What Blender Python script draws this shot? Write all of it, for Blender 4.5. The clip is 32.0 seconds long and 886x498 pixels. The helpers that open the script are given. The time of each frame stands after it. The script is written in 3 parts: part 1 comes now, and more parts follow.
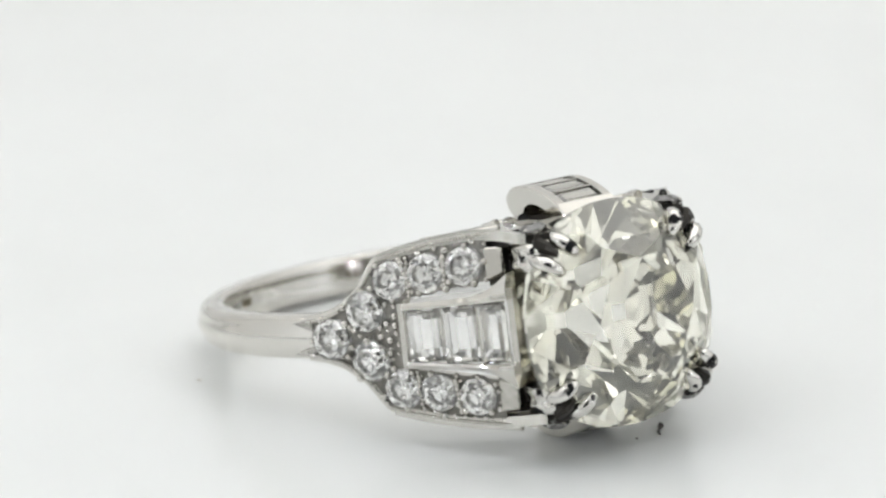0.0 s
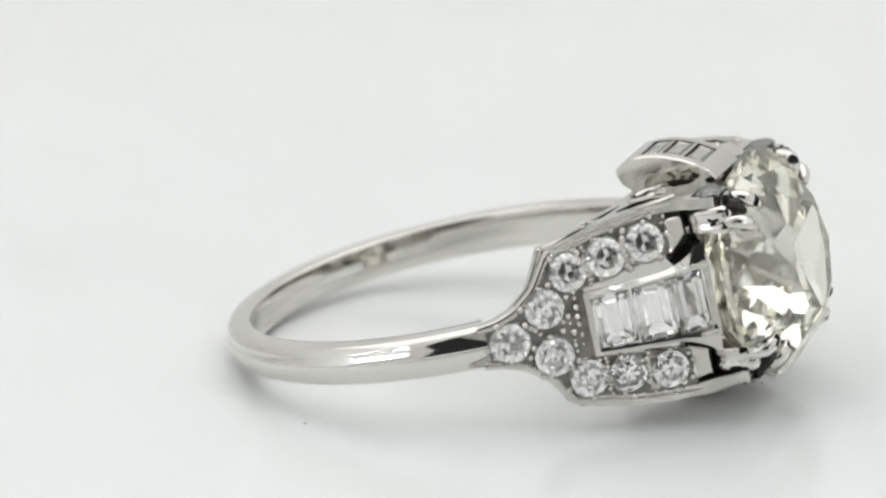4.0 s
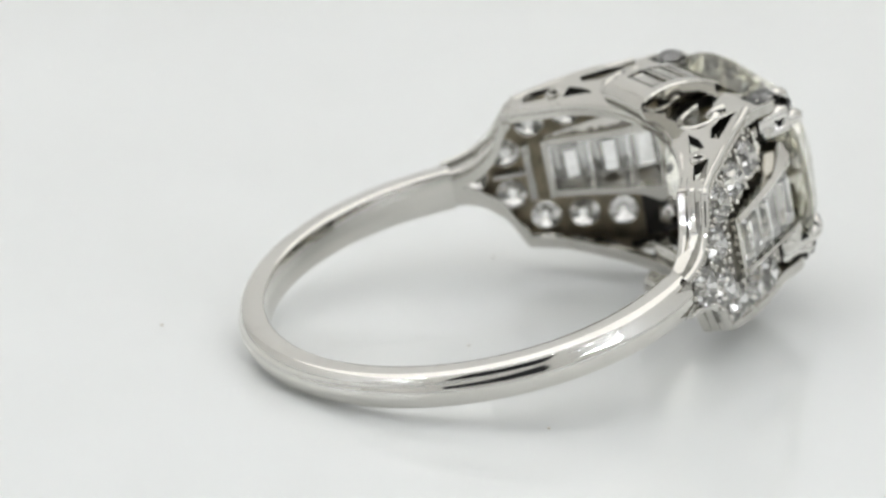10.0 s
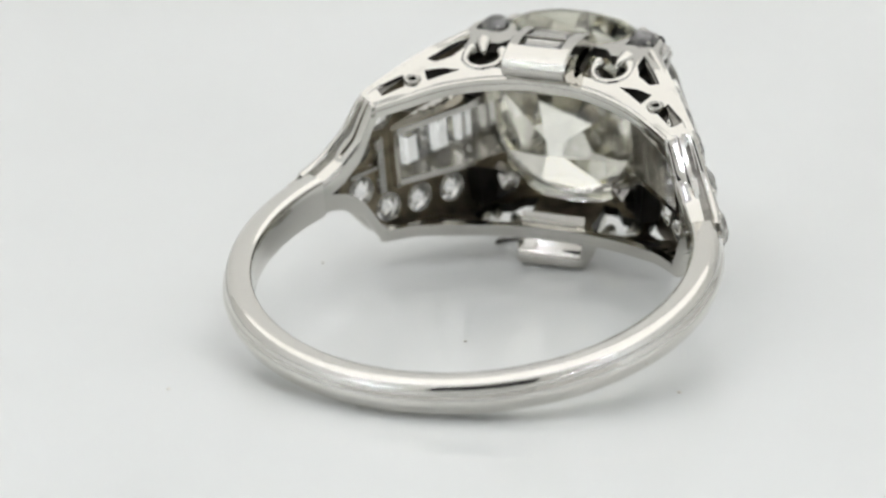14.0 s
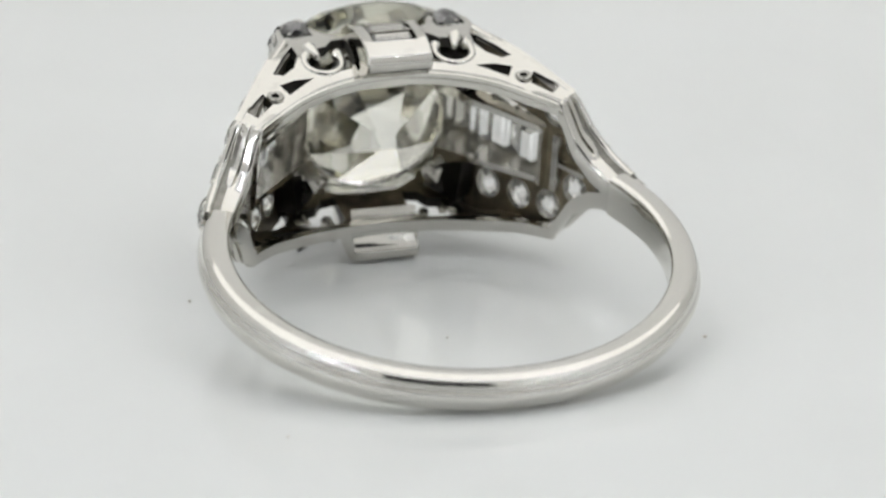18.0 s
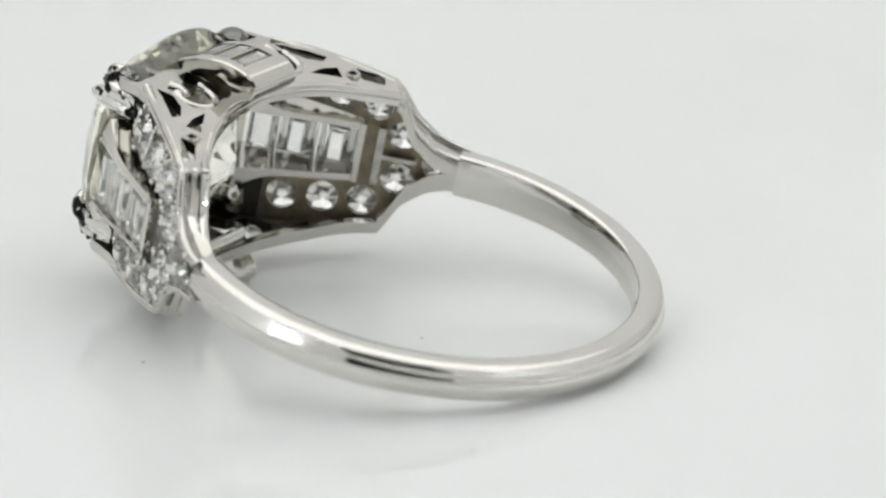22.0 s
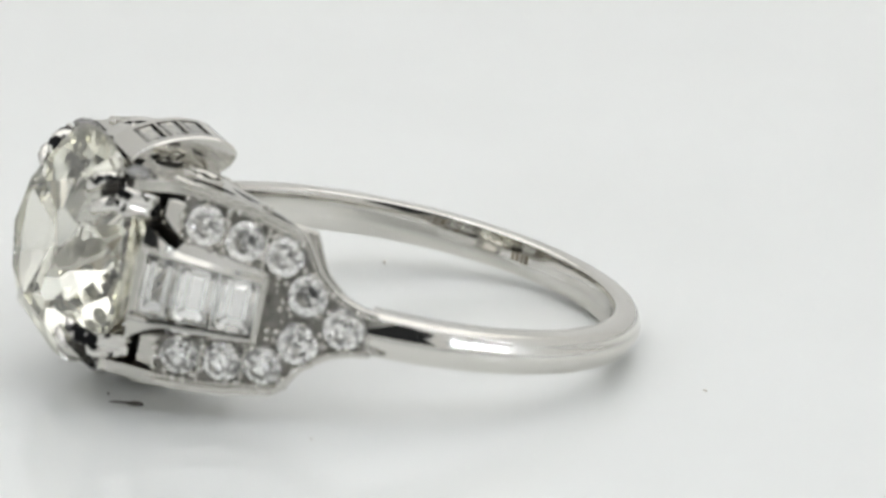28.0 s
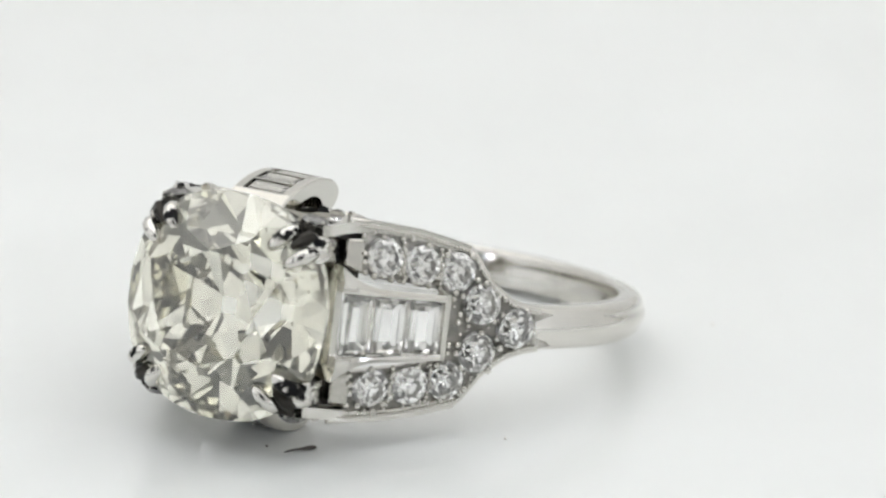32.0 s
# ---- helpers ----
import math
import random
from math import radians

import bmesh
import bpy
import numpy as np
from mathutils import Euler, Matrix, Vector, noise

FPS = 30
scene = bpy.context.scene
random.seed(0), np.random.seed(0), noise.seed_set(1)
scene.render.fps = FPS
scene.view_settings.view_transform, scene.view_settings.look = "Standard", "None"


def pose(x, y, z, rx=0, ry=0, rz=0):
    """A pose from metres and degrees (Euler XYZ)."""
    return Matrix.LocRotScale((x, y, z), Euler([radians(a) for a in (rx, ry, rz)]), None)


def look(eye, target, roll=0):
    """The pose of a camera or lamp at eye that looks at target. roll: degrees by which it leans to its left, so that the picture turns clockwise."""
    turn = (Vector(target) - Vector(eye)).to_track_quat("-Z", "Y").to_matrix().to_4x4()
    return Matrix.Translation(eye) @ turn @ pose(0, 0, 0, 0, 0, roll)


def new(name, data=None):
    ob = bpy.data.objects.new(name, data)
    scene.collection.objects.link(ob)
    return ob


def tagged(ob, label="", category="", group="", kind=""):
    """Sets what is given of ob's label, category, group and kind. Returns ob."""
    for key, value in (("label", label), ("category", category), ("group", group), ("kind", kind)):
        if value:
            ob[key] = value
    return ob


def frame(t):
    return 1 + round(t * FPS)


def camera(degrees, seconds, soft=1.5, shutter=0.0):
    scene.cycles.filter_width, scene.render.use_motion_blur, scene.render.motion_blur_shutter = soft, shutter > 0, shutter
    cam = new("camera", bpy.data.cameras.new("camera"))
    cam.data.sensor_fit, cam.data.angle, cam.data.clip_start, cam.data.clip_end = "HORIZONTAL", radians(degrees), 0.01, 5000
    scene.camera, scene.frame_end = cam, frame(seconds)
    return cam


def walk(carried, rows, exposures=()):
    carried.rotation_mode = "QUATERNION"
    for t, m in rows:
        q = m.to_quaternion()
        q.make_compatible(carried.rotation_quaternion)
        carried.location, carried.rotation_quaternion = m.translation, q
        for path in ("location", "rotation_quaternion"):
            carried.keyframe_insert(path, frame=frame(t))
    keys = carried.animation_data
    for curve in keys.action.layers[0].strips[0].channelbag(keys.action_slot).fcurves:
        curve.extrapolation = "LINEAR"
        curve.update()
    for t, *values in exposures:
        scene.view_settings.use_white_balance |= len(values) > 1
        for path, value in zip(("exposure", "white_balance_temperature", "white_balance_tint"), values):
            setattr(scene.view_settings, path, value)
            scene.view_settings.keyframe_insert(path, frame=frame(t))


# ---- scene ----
# A platinum ring with a large old-cut stone lies on a slowly turning white table inside a photo light box.
# Ring parts are written in millimetres in the ring's own space: x across the shoulders, y towards the
# stone, z along the finger hole.  The origin is the middle of the finger hole.
MM = 0.001
EYE = Vector((0.0, -0.2500, 0.08913))
YAW, DOWN = radians(-0.043), radians(18.804)
cam = camera(7.476, 32.0, soft=2.4)
cam.data.dof.use_dof = True
cam.data.dof.focus_distance = 0.2580
cam.data.dof.aperture_fstop = 70.0
# The lens comes a few millimetres nearer and goes back as it follows the focus, and swings by hundredths of a degree with it.
NEARER = [(0, -5.0, -5), (2, -3.6, -3), (3.5, -2.0, 0), (5.5, -1.0, -1), (7, 0.4, -2), (8.5, 0.4, -7), (10, 1.0, -6), (11, 3.0, -4),
          (11.5, 4.6, -3), (12, 6.4, -1), (12.5, 7.6, 0), (13, 8.2, 0), (14.5, 8.2, -2), (16.5, 8.8, 0), (18, 9.4, -2), (19, 10.8, -4),
          (20, 12.6, -6), (21, 11.8, -7), (22, 10.2, -8), (23, 8.0, -8), (24, 5.2, -10), (25, 2.0, -9), (25.5, 2.6, -7), (27.5, 9.5, 0),
          (28, 8.0, 2), (28.5, 4.5, 5), (29, 2.4, 6), (30, 0.4, 8), (31, -1.0, 8), (32, -2.6, 10)]


def aimed(d, swing):
    turn = YAW + radians(swing / 210)
    way = Vector((-math.sin(turn) * math.cos(DOWN), math.cos(turn) * math.cos(DOWN), -math.sin(DOWN)))
    return look(EYE + way * d * MM, EYE + way, 0.058)


walk(cam, [(t, aimed(d, swing)) for t, d, swing in NEARER],
     exposures=[(0, 0.11), (2, 0.10), (3.5, 0.07), (6, -0.02), (13, -0.04), (17, -0.14), (20, -0.16), (22, -0.05), (25, -0.01), (28, -0.02),
                (30, 0.02), (32, 0.09)])

# Turn of the table, in degrees, at each second.
TURN = [(0.0, -146.29), (1.0, -137.32), (2.0, -128.45), (3.0, -119.80), (3.5, -115.47), (5.5, -97.85), (6.0, -93.39), (7.0,
        -84.43), (8.0, -75.30), (9.0, -66.06), (10.0, -56.82), (11.0, -47.72), (12.0, -38.65), (13.0, -29.49), (14.0, -20.09),
        (14.5, -15.55), (16.5, 2.61), (17.0, 7.16), (18.0, 16.09), (19.0, 25.61), (20.0, 34.72), (21.0, 43.93), (22.0, 53.34),
        (23.0, 62.87), (24.0, 72.44), (25.0, 82.01), (25.5, 86.75), (27.5, 105.70), (28.0, 110.43), (29.0, 119.86), (30.0,
        129.17), (31.0, 138.59), (32.0, 148.11)]
# The ring on the table: tilted, because its head is wider than its shank.
LIE = Matrix.Translation(Vector((0.909, 1.440, 2.788)) * MM) @ pose(0, 0, 0, 12.72, 0.01)

# Light runs long ways inside the cut stones.
scene.cycles.max_bounces, scene.cycles.transmission_bounces, scene.cycles.glossy_bounces = 32, 32, 12

# ---- world and light ----
world = bpy.data.worlds.new("room")
scene.world = world
world.use_nodes = True
wn = world.node_tree.nodes["Background"]
wn.inputs["Color"].default_value = (0.90, 0.95, 1.0, 1)
wn.inputs["Strength"].default_value = 0.03
PANEL_STRENGTH, LED_STRENGTH = 0.895, 265.0


# ---- materials ----
def material(name):
    m = bpy.data.materials.new(name)
    m.use_nodes = True
    n = m.node_tree.nodes
    return m, n, m.node_tree.links, n["Principled BSDF"]


def noise_node(n, l, scale, detail=4.0):
    tc = n.new("ShaderNodeTexCoord")
    t = n.new("ShaderNodeTexNoise")
    t.inputs["Scale"].default_value = scale
    t.inputs["Detail"].default_value = detail
    l.new(tc.outputs["Object"], t.inputs["Vector"])
    return t


def ramp_node(n, l, source, stops):
    r = n.new("ShaderNodeValToRGB")
    while len(r.color_ramp.elements) < len(stops):
        r.color_ramp.elements.new(0.5)
    for e, (p, c) in zip(r.color_ramp.elements, stops):
        e.position, e.color = p, (*c, 1)
    l.new(source, r.inputs["Fac"])
    return r


def metal(name, base, dark, rough, bump=0.05, dirt=0.35, scale=900):
    m, n, l, b = material(name)
    b.inputs["Metallic"].default_value = 1
    grime = noise_node(n, l, scale, 6)
    col = ramp_node(n, l, grime.outputs["Fac"], [(0.0, dark), (dirt, base), (1.0, base)])
    l.new(col.outputs["Color"], b.inputs["Base Color"])
    fine = noise_node(n, l, scale * 6, 3)
    rr = n.new("ShaderNodeMapRange")
    rr.inputs["To Min"].default_value, rr.inputs["To Max"].default_value = rough * 0.6, rough * 1.5
    l.new(grime.outputs["Fac"], rr.inputs["Value"])
    l.new(rr.outputs["Result"], b.inputs["Roughness"])
    bp = n.new("ShaderNodeBump")
    bp.inputs["Strength"].default_value, bp.inputs["Distance"].default_value = bump, 0.00003
    l.new(fine.outputs["Fac"], bp.inputs["Height"])
    l.new(bp.outputs["Normal"], b.inputs["Normal"])
    return m


PLATINUM = metal("polished_platinum", (0.63, 0.615, 0.575), (0.44, 0.42, 0.385), 0.085, 0.05)
BRIGHT = metal("hand_polished_platinum", (0.70, 0.685, 0.645), (0.55, 0.53, 0.49), 0.07, 0.01)
WORN = metal("worn_platinum", (0.52, 0.505, 0.47), (0.09, 0.08, 0.07), 0.24, 0.25, 0.55, 1500)
SOILED = metal("soiled_platinum", (0.30, 0.29, 0.265), (0.015, 0.014, 0.012), 0.30, 0.60, 0.66, 2200)
# Brown tarnish, darkened to carry the dim inside of the head.
DIM_TARNISH = metal("dim_tarnish_platinum", (0.29, 0.25, 0.18), (0.02, 0.016, 0.011), 0.34, 0.5, 0.66, 1500)
# Near-black that puts the shade of gaps and hollows into the metal's colour.
GAP_SHADE = metal("gap_shade_platinum", (0.045, 0.042, 0.038), (0.008, 0.008, 0.008), 0.38, 0.4, 0.55, 1200)


def engraved(name, base, dark, scale):
    """Bright metal with irregular black patches, rougher and sunk by the same noise."""
    m, n, l, b = material(name)
    b.inputs["Metallic"].default_value = 1
    cuts = noise_node(n, l, scale, 2.5)
    col = ramp_node(n, l, cuts.outputs["Fac"], [(0.0, dark), (0.405, dark), (0.445, base), (1.0, base)])
    l.new(col.outputs["Color"], b.inputs["Base Color"])
    rr = n.new("ShaderNodeMapRange")
    rr.inputs["From Min"].default_value, rr.inputs["From Max"].default_value = 0.39, 0.47
    rr.inputs["To Min"].default_value, rr.inputs["To Max"].default_value = 0.45, 0.09
    l.new(cuts.outputs["Fac"], rr.inputs["Value"])
    l.new(rr.outputs["Result"], b.inputs["Roughness"])
    bp = n.new("ShaderNodeBump")
    bp.inputs["Strength"].default_value, bp.inputs["Distance"].default_value = 0.6, 0.00012
    l.new(cuts.outputs["Fac"], bp.inputs["Height"])
    l.new(bp.outputs["Normal"], b.inputs["Normal"])
    return m


ENGRAVED = engraved("engraved_platinum", (0.70, 0.685, 0.65), (0.012, 0.012, 0.013), 1500)


def stone(name, tint, index=2.417):
    """Clear faceted stone."""
    m, n, l, b = material(name)
    n.remove(b)
    g = n.new("ShaderNodeBsdfGlass")
    g.inputs["Color"].default_value = (*tint, 1)
    g.inputs["IOR"].default_value = index
    g.inputs["Roughness"].default_value = 0.0
    l.new(g.outputs[0], n["Material Output"].inputs["Surface"])
    return m


DIAMOND = stone("old_cut_diamond", (1.0, 0.997, 0.967))
SMALL_DIAMOND = stone("small_diamond", (0.998, 0.998, 0.995))


def acrylic():
    m, n, l, b = material("white_acrylic")
    b.inputs["Base Color"].default_value = (0.80, 0.815, 0.80, 1)
    b.inputs["Roughness"].default_value = 0.16
    b.inputs["IOR"].default_value = 1.49
    mott = noise_node(n, l, 60, 5)
    col = ramp_node(n, l, mott.outputs["Fac"], [(0.3, (0.785, 0.80, 0.785)), (0.7, (0.815, 0.83, 0.815))])
    l.new(col.outputs["Color"], b.inputs["Base Color"])
    fine = noise_node(n, l, 1400, 4)
    rr = n.new("ShaderNodeMapRange")
    rr.inputs["To Min"].default_value, rr.inputs["To Max"].default_value = 0.05, 0.15
    l.new(fine.outputs["Fac"], rr.inputs["Value"])
    l.new(rr.outputs["Result"], b.inputs["Roughness"])
    return m


def plain(name, colour, rough, grain=80):
    m, n, l, b = material(name)
    b.inputs["Roughness"].default_value = rough
    t = noise_node(n, l, grain, 5)
    col = ramp_node(n, l, t.outputs["Fac"], [(0.3, tuple(c * 0.94 for c in colour)), (0.7, colour)])
    l.new(col.outputs["Color"], b.inputs["Base Color"])
    return m


def glow(name, colour, strength):
    m, n, l, b = material(name)
    b.inputs["Base Color"].default_value = (0.8, 0.8, 0.8, 1)
    b.inputs["Emission Color"].default_value = (*colour, 1)
    b.inputs["Emission Strength"].default_value = strength
    return m


ACRYLIC = acrylic()
FABRIC = plain("white_tent_fabric", (0.86, 0.86, 0.845), 0.8, 120)
DARK_PLASTIC = plain("dark_plastic", (0.05, 0.05, 0.055), 0.4)
DUST = plain("dark_dust", (0.10, 0.09, 0.08), 0.8, 3000)
PALE_DUST = plain("grey_dust", (0.70, 0.67, 0.60), 0.9, 3000)
DIFFUSER = glow("lit_diffuser", (1.0, 0.985, 0.955), PANEL_STRENGTH)
LED = glow("lit_led", (0.88, 0.92, 1.0), LED_STRENGTH)


# ---- mesh helpers ----
def part(name, bm, mat, parent=None, label="", smooth=0.0, kind=""):
    """Links a bmesh in millimetres as one mesh object under a thing or a part. smooth: degrees up to which edges shade smooth."""
    bmesh.ops.recalc_face_normals(bm, faces=bm.faces)
    bmesh.ops.scale(bm, vec=(MM, MM, MM), verts=bm.verts)
    if smooth:
        for f in bm.faces:
            f.smooth = True
        for e in bm.edges:
            if len(e.link_faces) == 2 and e.calc_face_angle(0) > radians(smooth):
                e.smooth = False
    me = bpy.data.meshes.new(name)
    bm.to_mesh(me)
    bm.free()
    me.materials.append(mat)
    ob = new(name, me)
    if parent is not None:
        ob.parent = parent
    return tagged(ob, label=label, kind=kind)


def twin(name, data, parent, m, label=""):
    """One more object on a mesh that exists, at the pose m (metres)."""
    ob = new(name, data)
    ob.parent = parent
    ob.matrix_basis = m
    return tagged(ob, label=label)


def box_into(bm, x0, x1, y0, y1, z0, z1, bevel=0.0, segments=2):
    r = bmesh.ops.create_cube(bm, size=1)
    vs = r["verts"]
    for v in vs:
        v.co = Vector(((x0 + x1) / 2 + v.co.x * (x1 - x0), (y0 + y1) / 2 + v.co.y * (y1 - y0), (z0 + z1) / 2 + v.co.z * (z1 - z0)))
    if bevel:
        es = list({e for v in vs for e in v.link_edges})
        bmesh.ops.bevel(bm, geom=es, offset=bevel, segments=segments, affect="EDGES")
    return vs


def loft_into(bm, rings, closed=True, caps=True):
    """Skins a list of vertex loops, each a list of points."""
    rows = [[bm.verts.new(p) for p in ring] for ring in rings]
    k = len(rows[0])
    for a, b in zip(rows, rows[1:]):
        for i in range(k if closed else k - 1):
            j = (i + 1) % k
            bm.faces.new((a[i], a[j], b[j], b[i]))
    if caps and closed:
        bm.faces.new(rows[0])
        bm.faces.new(list(reversed(rows[-1])))
    return rows


def prism_into(bm, outline, z0, z1):
    """An upright prism over a flat outline; z0 and z1 may be functions of (x, y)."""
    lo = [bm.verts.new((x, y, z0(x, y) if callable(z0) else z0)) for x, y in outline]
    hi = [bm.verts.new((x, y, z1(x, y) if callable(z1) else z1)) for x, y in outline]
    n = len(outline)
    bm.faces.new(list(reversed(lo)))
    bm.faces.new(hi)
    for i in range(n):
        j = (i + 1) % n
        bm.faces.new((lo[i], lo[j], hi[j], hi[i]))


def ball_into(bm, c, r, sub=1, squash=None):
    m = Matrix.Translation(c) @ (squash or Matrix.Identity(4))
    bmesh.ops.create_icosphere(bm, subdivisions=sub, radius=r, matrix=m)


def tube_into(bm, points, r, k=8, closed=False):
    """A round wire through points."""
    n = len(points)
    rings = []
    for i, p in enumerate(points):
        p = Vector(p)
        a = Vector(points[(i - 1) % n] if closed or i else points[i])
        b = Vector(points[(i + 1) % n] if closed or i < n - 1 else points[i])
        d = (b - a).normalized()
        side = d.cross(Vector((0, 0, 1)))
        if side.length < 0.2:
            side = d.cross(Vector((1, 0, 0)))
        side.normalize()
        up = side.cross(d)
        rr = r[i] if isinstance(r, (list, tuple)) else r
        rings.append([p + rr * (math.cos(t) * side + math.sin(t) * up) for t in (2 * math.pi * j / k for j in range(k))])
    if closed:
        rows = [[bm.verts.new(p) for p in ring] for ring in rings]
        for i in range(n):
            a, b = rows[i], rows[(i + 1) % n]
            for q in range(k):
                s = (q + 1) % k
                bm.faces.new((a[q], a[s], b[s], b[q]))
    else:
        loft_into(bm, rings)


def cut(ob, cutter_bm):
    """Cuts a closed bmesh (millimetres) out of a mesh object, for good."""
    bmesh.ops.recalc_face_normals(cutter_bm, faces=cutter_bm.faces)
    bmesh.ops.scale(cutter_bm, vec=(MM * 1000, MM * 1000, MM * 1000), verts=cutter_bm.verts)
    me = bpy.data.meshes.new("cutter")
    cutter_bm.to_mesh(me)
    cutter_bm.free()
    tool = new("cutter", me)
    mod = ob.modifiers.new("openings", "BOOLEAN")
    mod.operation, mod.solver, mod.object = "DIFFERENCE", "EXACT", tool
    # Work at thousandfold size, where the solver is precise.
    ob.data.transform(Matrix.Scale(1000, 4))
    dg = bpy.context.evaluated_depsgraph_get()
    dg.update()
    result = bpy.data.meshes.new_from_object(ob.evaluated_get(dg))
    result.transform(Matrix.Scale(MM, 4))
    old, keep = ob.data, ob.name
    ob.modifiers.clear()
    ob.data = result
    bpy.data.objects.remove(tool)
    bpy.data.meshes.remove(me)
    bpy.data.meshes.remove(old)
    result.name = keep
    for f in result.polygons:
        f.use_smooth = True
    result.set_sharp_from_angle(angle=radians(28))
    return ob


def coat_faces(ob, test, dirt=None):
    """Gives the faces (middle, normal; millimetres) that the test picks another material: hollow sides get their shade
    and grime as colour.
    """
    ob.data.materials.append(dirt or GAP_SHADE)
    k = len(ob.data.materials) - 1
    for f in ob.data.polygons:
        if test(Vector(f.center) / MM, Vector(f.normal)):
            f.material_index = k


def frame_at(p, outward, along):
    """A pose at p (millimetres) whose z is outward and whose x runs along."""
    z = Vector(outward).normalized()
    x = Vector(along)
    x = (x - z * x.dot(z)).normalized()
    y = z.cross(x)
    m = Matrix((x, y, z)).transposed().to_4x4()
    m.translation = Vector(p) * MM
    return m


# ---- the light box round the table ----
def slab(name, x0, x1, y0, y1, z0, z1, mat, label):
    bm = bmesh.new()
    box_into(bm, x0, x1, y0, y1, z0, z1)
    ob = part(name, bm, mat)
    return tagged(ob, label=label, kind="structure")


slab("floor", -330, 330, -240, 330, -58, -50, FABRIC, "white fabric floor of the light box")
slab("wall_back", -330, 330, 322, 330, -50, 372, FABRIC, "white fabric back wall of the light box")
slab("wall_left", -330, -322, -240, 322, -50, 372, FABRIC, "white fabric side wall of the light box")
slab("wall_right", 322, 330, -240, 322, -50, 372, FABRIC, "white fabric side wall of the light box")
def front_wall():
    """The box's front: a wide opening for the lens; the room behind it is dim."""
    pieces = ((-322, -82, -50, 372), (82, 322, -50, 372), (-82, 82, 200, 372), (-82, 82, -50, 22))
    for n, (x0, x1, z0, z1) in enumerate(pieces):
        slab("wall_front_%d" % (n + 1), x0, x1, -194, -186, z0, z1, FABRIC, "white fabric front of the light box beside its opening")


front_wall()
slab("ceiling", -330, 330, -240, 330, 372, 380, FABRIC, "white fabric ceiling of the light box")


def light_panel():
    e = tagged(new("light_panel"), "square white lamp panel with a lit diffuser under the ceiling", "lamp")
    e.location = (0, 0.09, 0.362)
    bm = bmesh.new()
    box_into(bm, -318, 318, -230, 230, 0, 8, 3)
    part("housing", bm, FABRIC, e)
    bm = bmesh.new()
    box_into(bm, -310, 310, -224, 224, -4, -0.5)
    part("diffuser", bm, DIFFUSER, e, "evenly lit diffuser sheet")
    return e


def led_strip(x0, x1, y, z, count):
    e = tagged(new("led_strip"), "thin dark strip of small bright lamps along the box front", "lamp", "strips of the light box")
    e.location = (0, y * MM, z * MM)
    bm = bmesh.new()
    box_into(bm, x0 - 10, x1 + 10, -2, 2, -7, 7, 1)
    part("housing", bm, DARK_PLASTIC, e)
    bm = bmesh.new()
    box_into(bm, -0.9, 0.9, 2.2, 3.4, -1.7, 1.7, 0.3, 1)
    first = None
    for i in range(count):
        x = x0 + (x1 - x0) * i / (count - 1)
        if first is None:
            first = part("led", bm, LED, e)
            first.location = (x * MM, 0, 0)
        else:
            twin("led", first.data, e, Matrix.Translation((x * MM, 0, 0)))
    return e


light_panel()
led_strip(-312, -124, -180, 78, 14)
led_strip(124, 312, -180, 78, 14)
led_strip(-300, 300, -176, 300, 36)


# ---- the turning table ----
def turntable():
    e = tagged(new("turntable"), "round turntable with a glossy white acrylic top", "turntable")
    bm = bmesh.new()
    rings = []
    for r, z in ((1, -6), (118, -6), (119.6, -5.2), (120, -4), (120, -1.6), (119.4, -0.4), (118, 0), (1, 0)):
        rings.append([(r * math.cos(a), r * math.sin(a), z) for a in (2 * math.pi * i / 96 for i in range(96))])
    loft_into(bm, rings)
    part("top", bm, ACRYLIC, e, "glossy white acrylic disc", smooth=30)
    bm = bmesh.new()
    rings = [[(r * math.cos(a), r * math.sin(a), z) for a in (2 * math.pi * i / 64 for i in range(64))]
             for r, z in ((90, -50), (92, -48), (92, -12), (88, -6.2))]
    loft_into(bm, rings)
    part("base", bm, FABRIC, e, "white drum base", smooth=30)
    return e


def speck(x, y, size, mat, seed):
    """A crumb of dust lying on the turntable."""
    rng = random.Random(seed)
    bm = bmesh.new()
    ball_into(bm, (0, 0, size * 0.22), size * 0.5, 2, Matrix.Diagonal((1.0, 0.55 + 0.3 * rng.random(), 0.45, 1)))
    for v in bm.verts:
        v.co += Vector((rng.uniform(-1, 1), rng.uniform(-1, 1), rng.uniform(-0.5, 0.5))) * size * 0.12
        v.co.z = max(v.co.z, 0.0)
    e = part("dust_speck", bm, mat)
    tagged(e, "small crumb of dust on the white turntable", "dust", "dust on the turntable")
    return e, Matrix.Translation((x * MM, y * MM, 0)) @ pose(0, 0, 0, 0, 0, rng.uniform(0, 360))


def fibre(x, y, long, turn, mat):
    """A short dark fibre lying on the turntable, thicker at one end."""
    bm = bmesh.new()
    pts = [(long * (f - 0.5), 0.05 * math.sin(f * 7), 0.05) for f in (i / 8 for i in range(9))]
    tube_into(bm, pts, [0.05, 0.11, 0.12, 0.09, 0.05, 0.045, 0.04, 0.035, 0.02], 6)
    for v in bm.verts:
        v.co.z = max(v.co.z, 0.0)
    e = part("fibre", bm, mat, smooth=50)
    tagged(e, "short dark fibre lying on the white turntable", "fibre", "dust on the turntable")
    return e, Matrix.Translation((x * MM, y * MM, 0)) @ pose(0, 0, 0, 0, 0, turn)


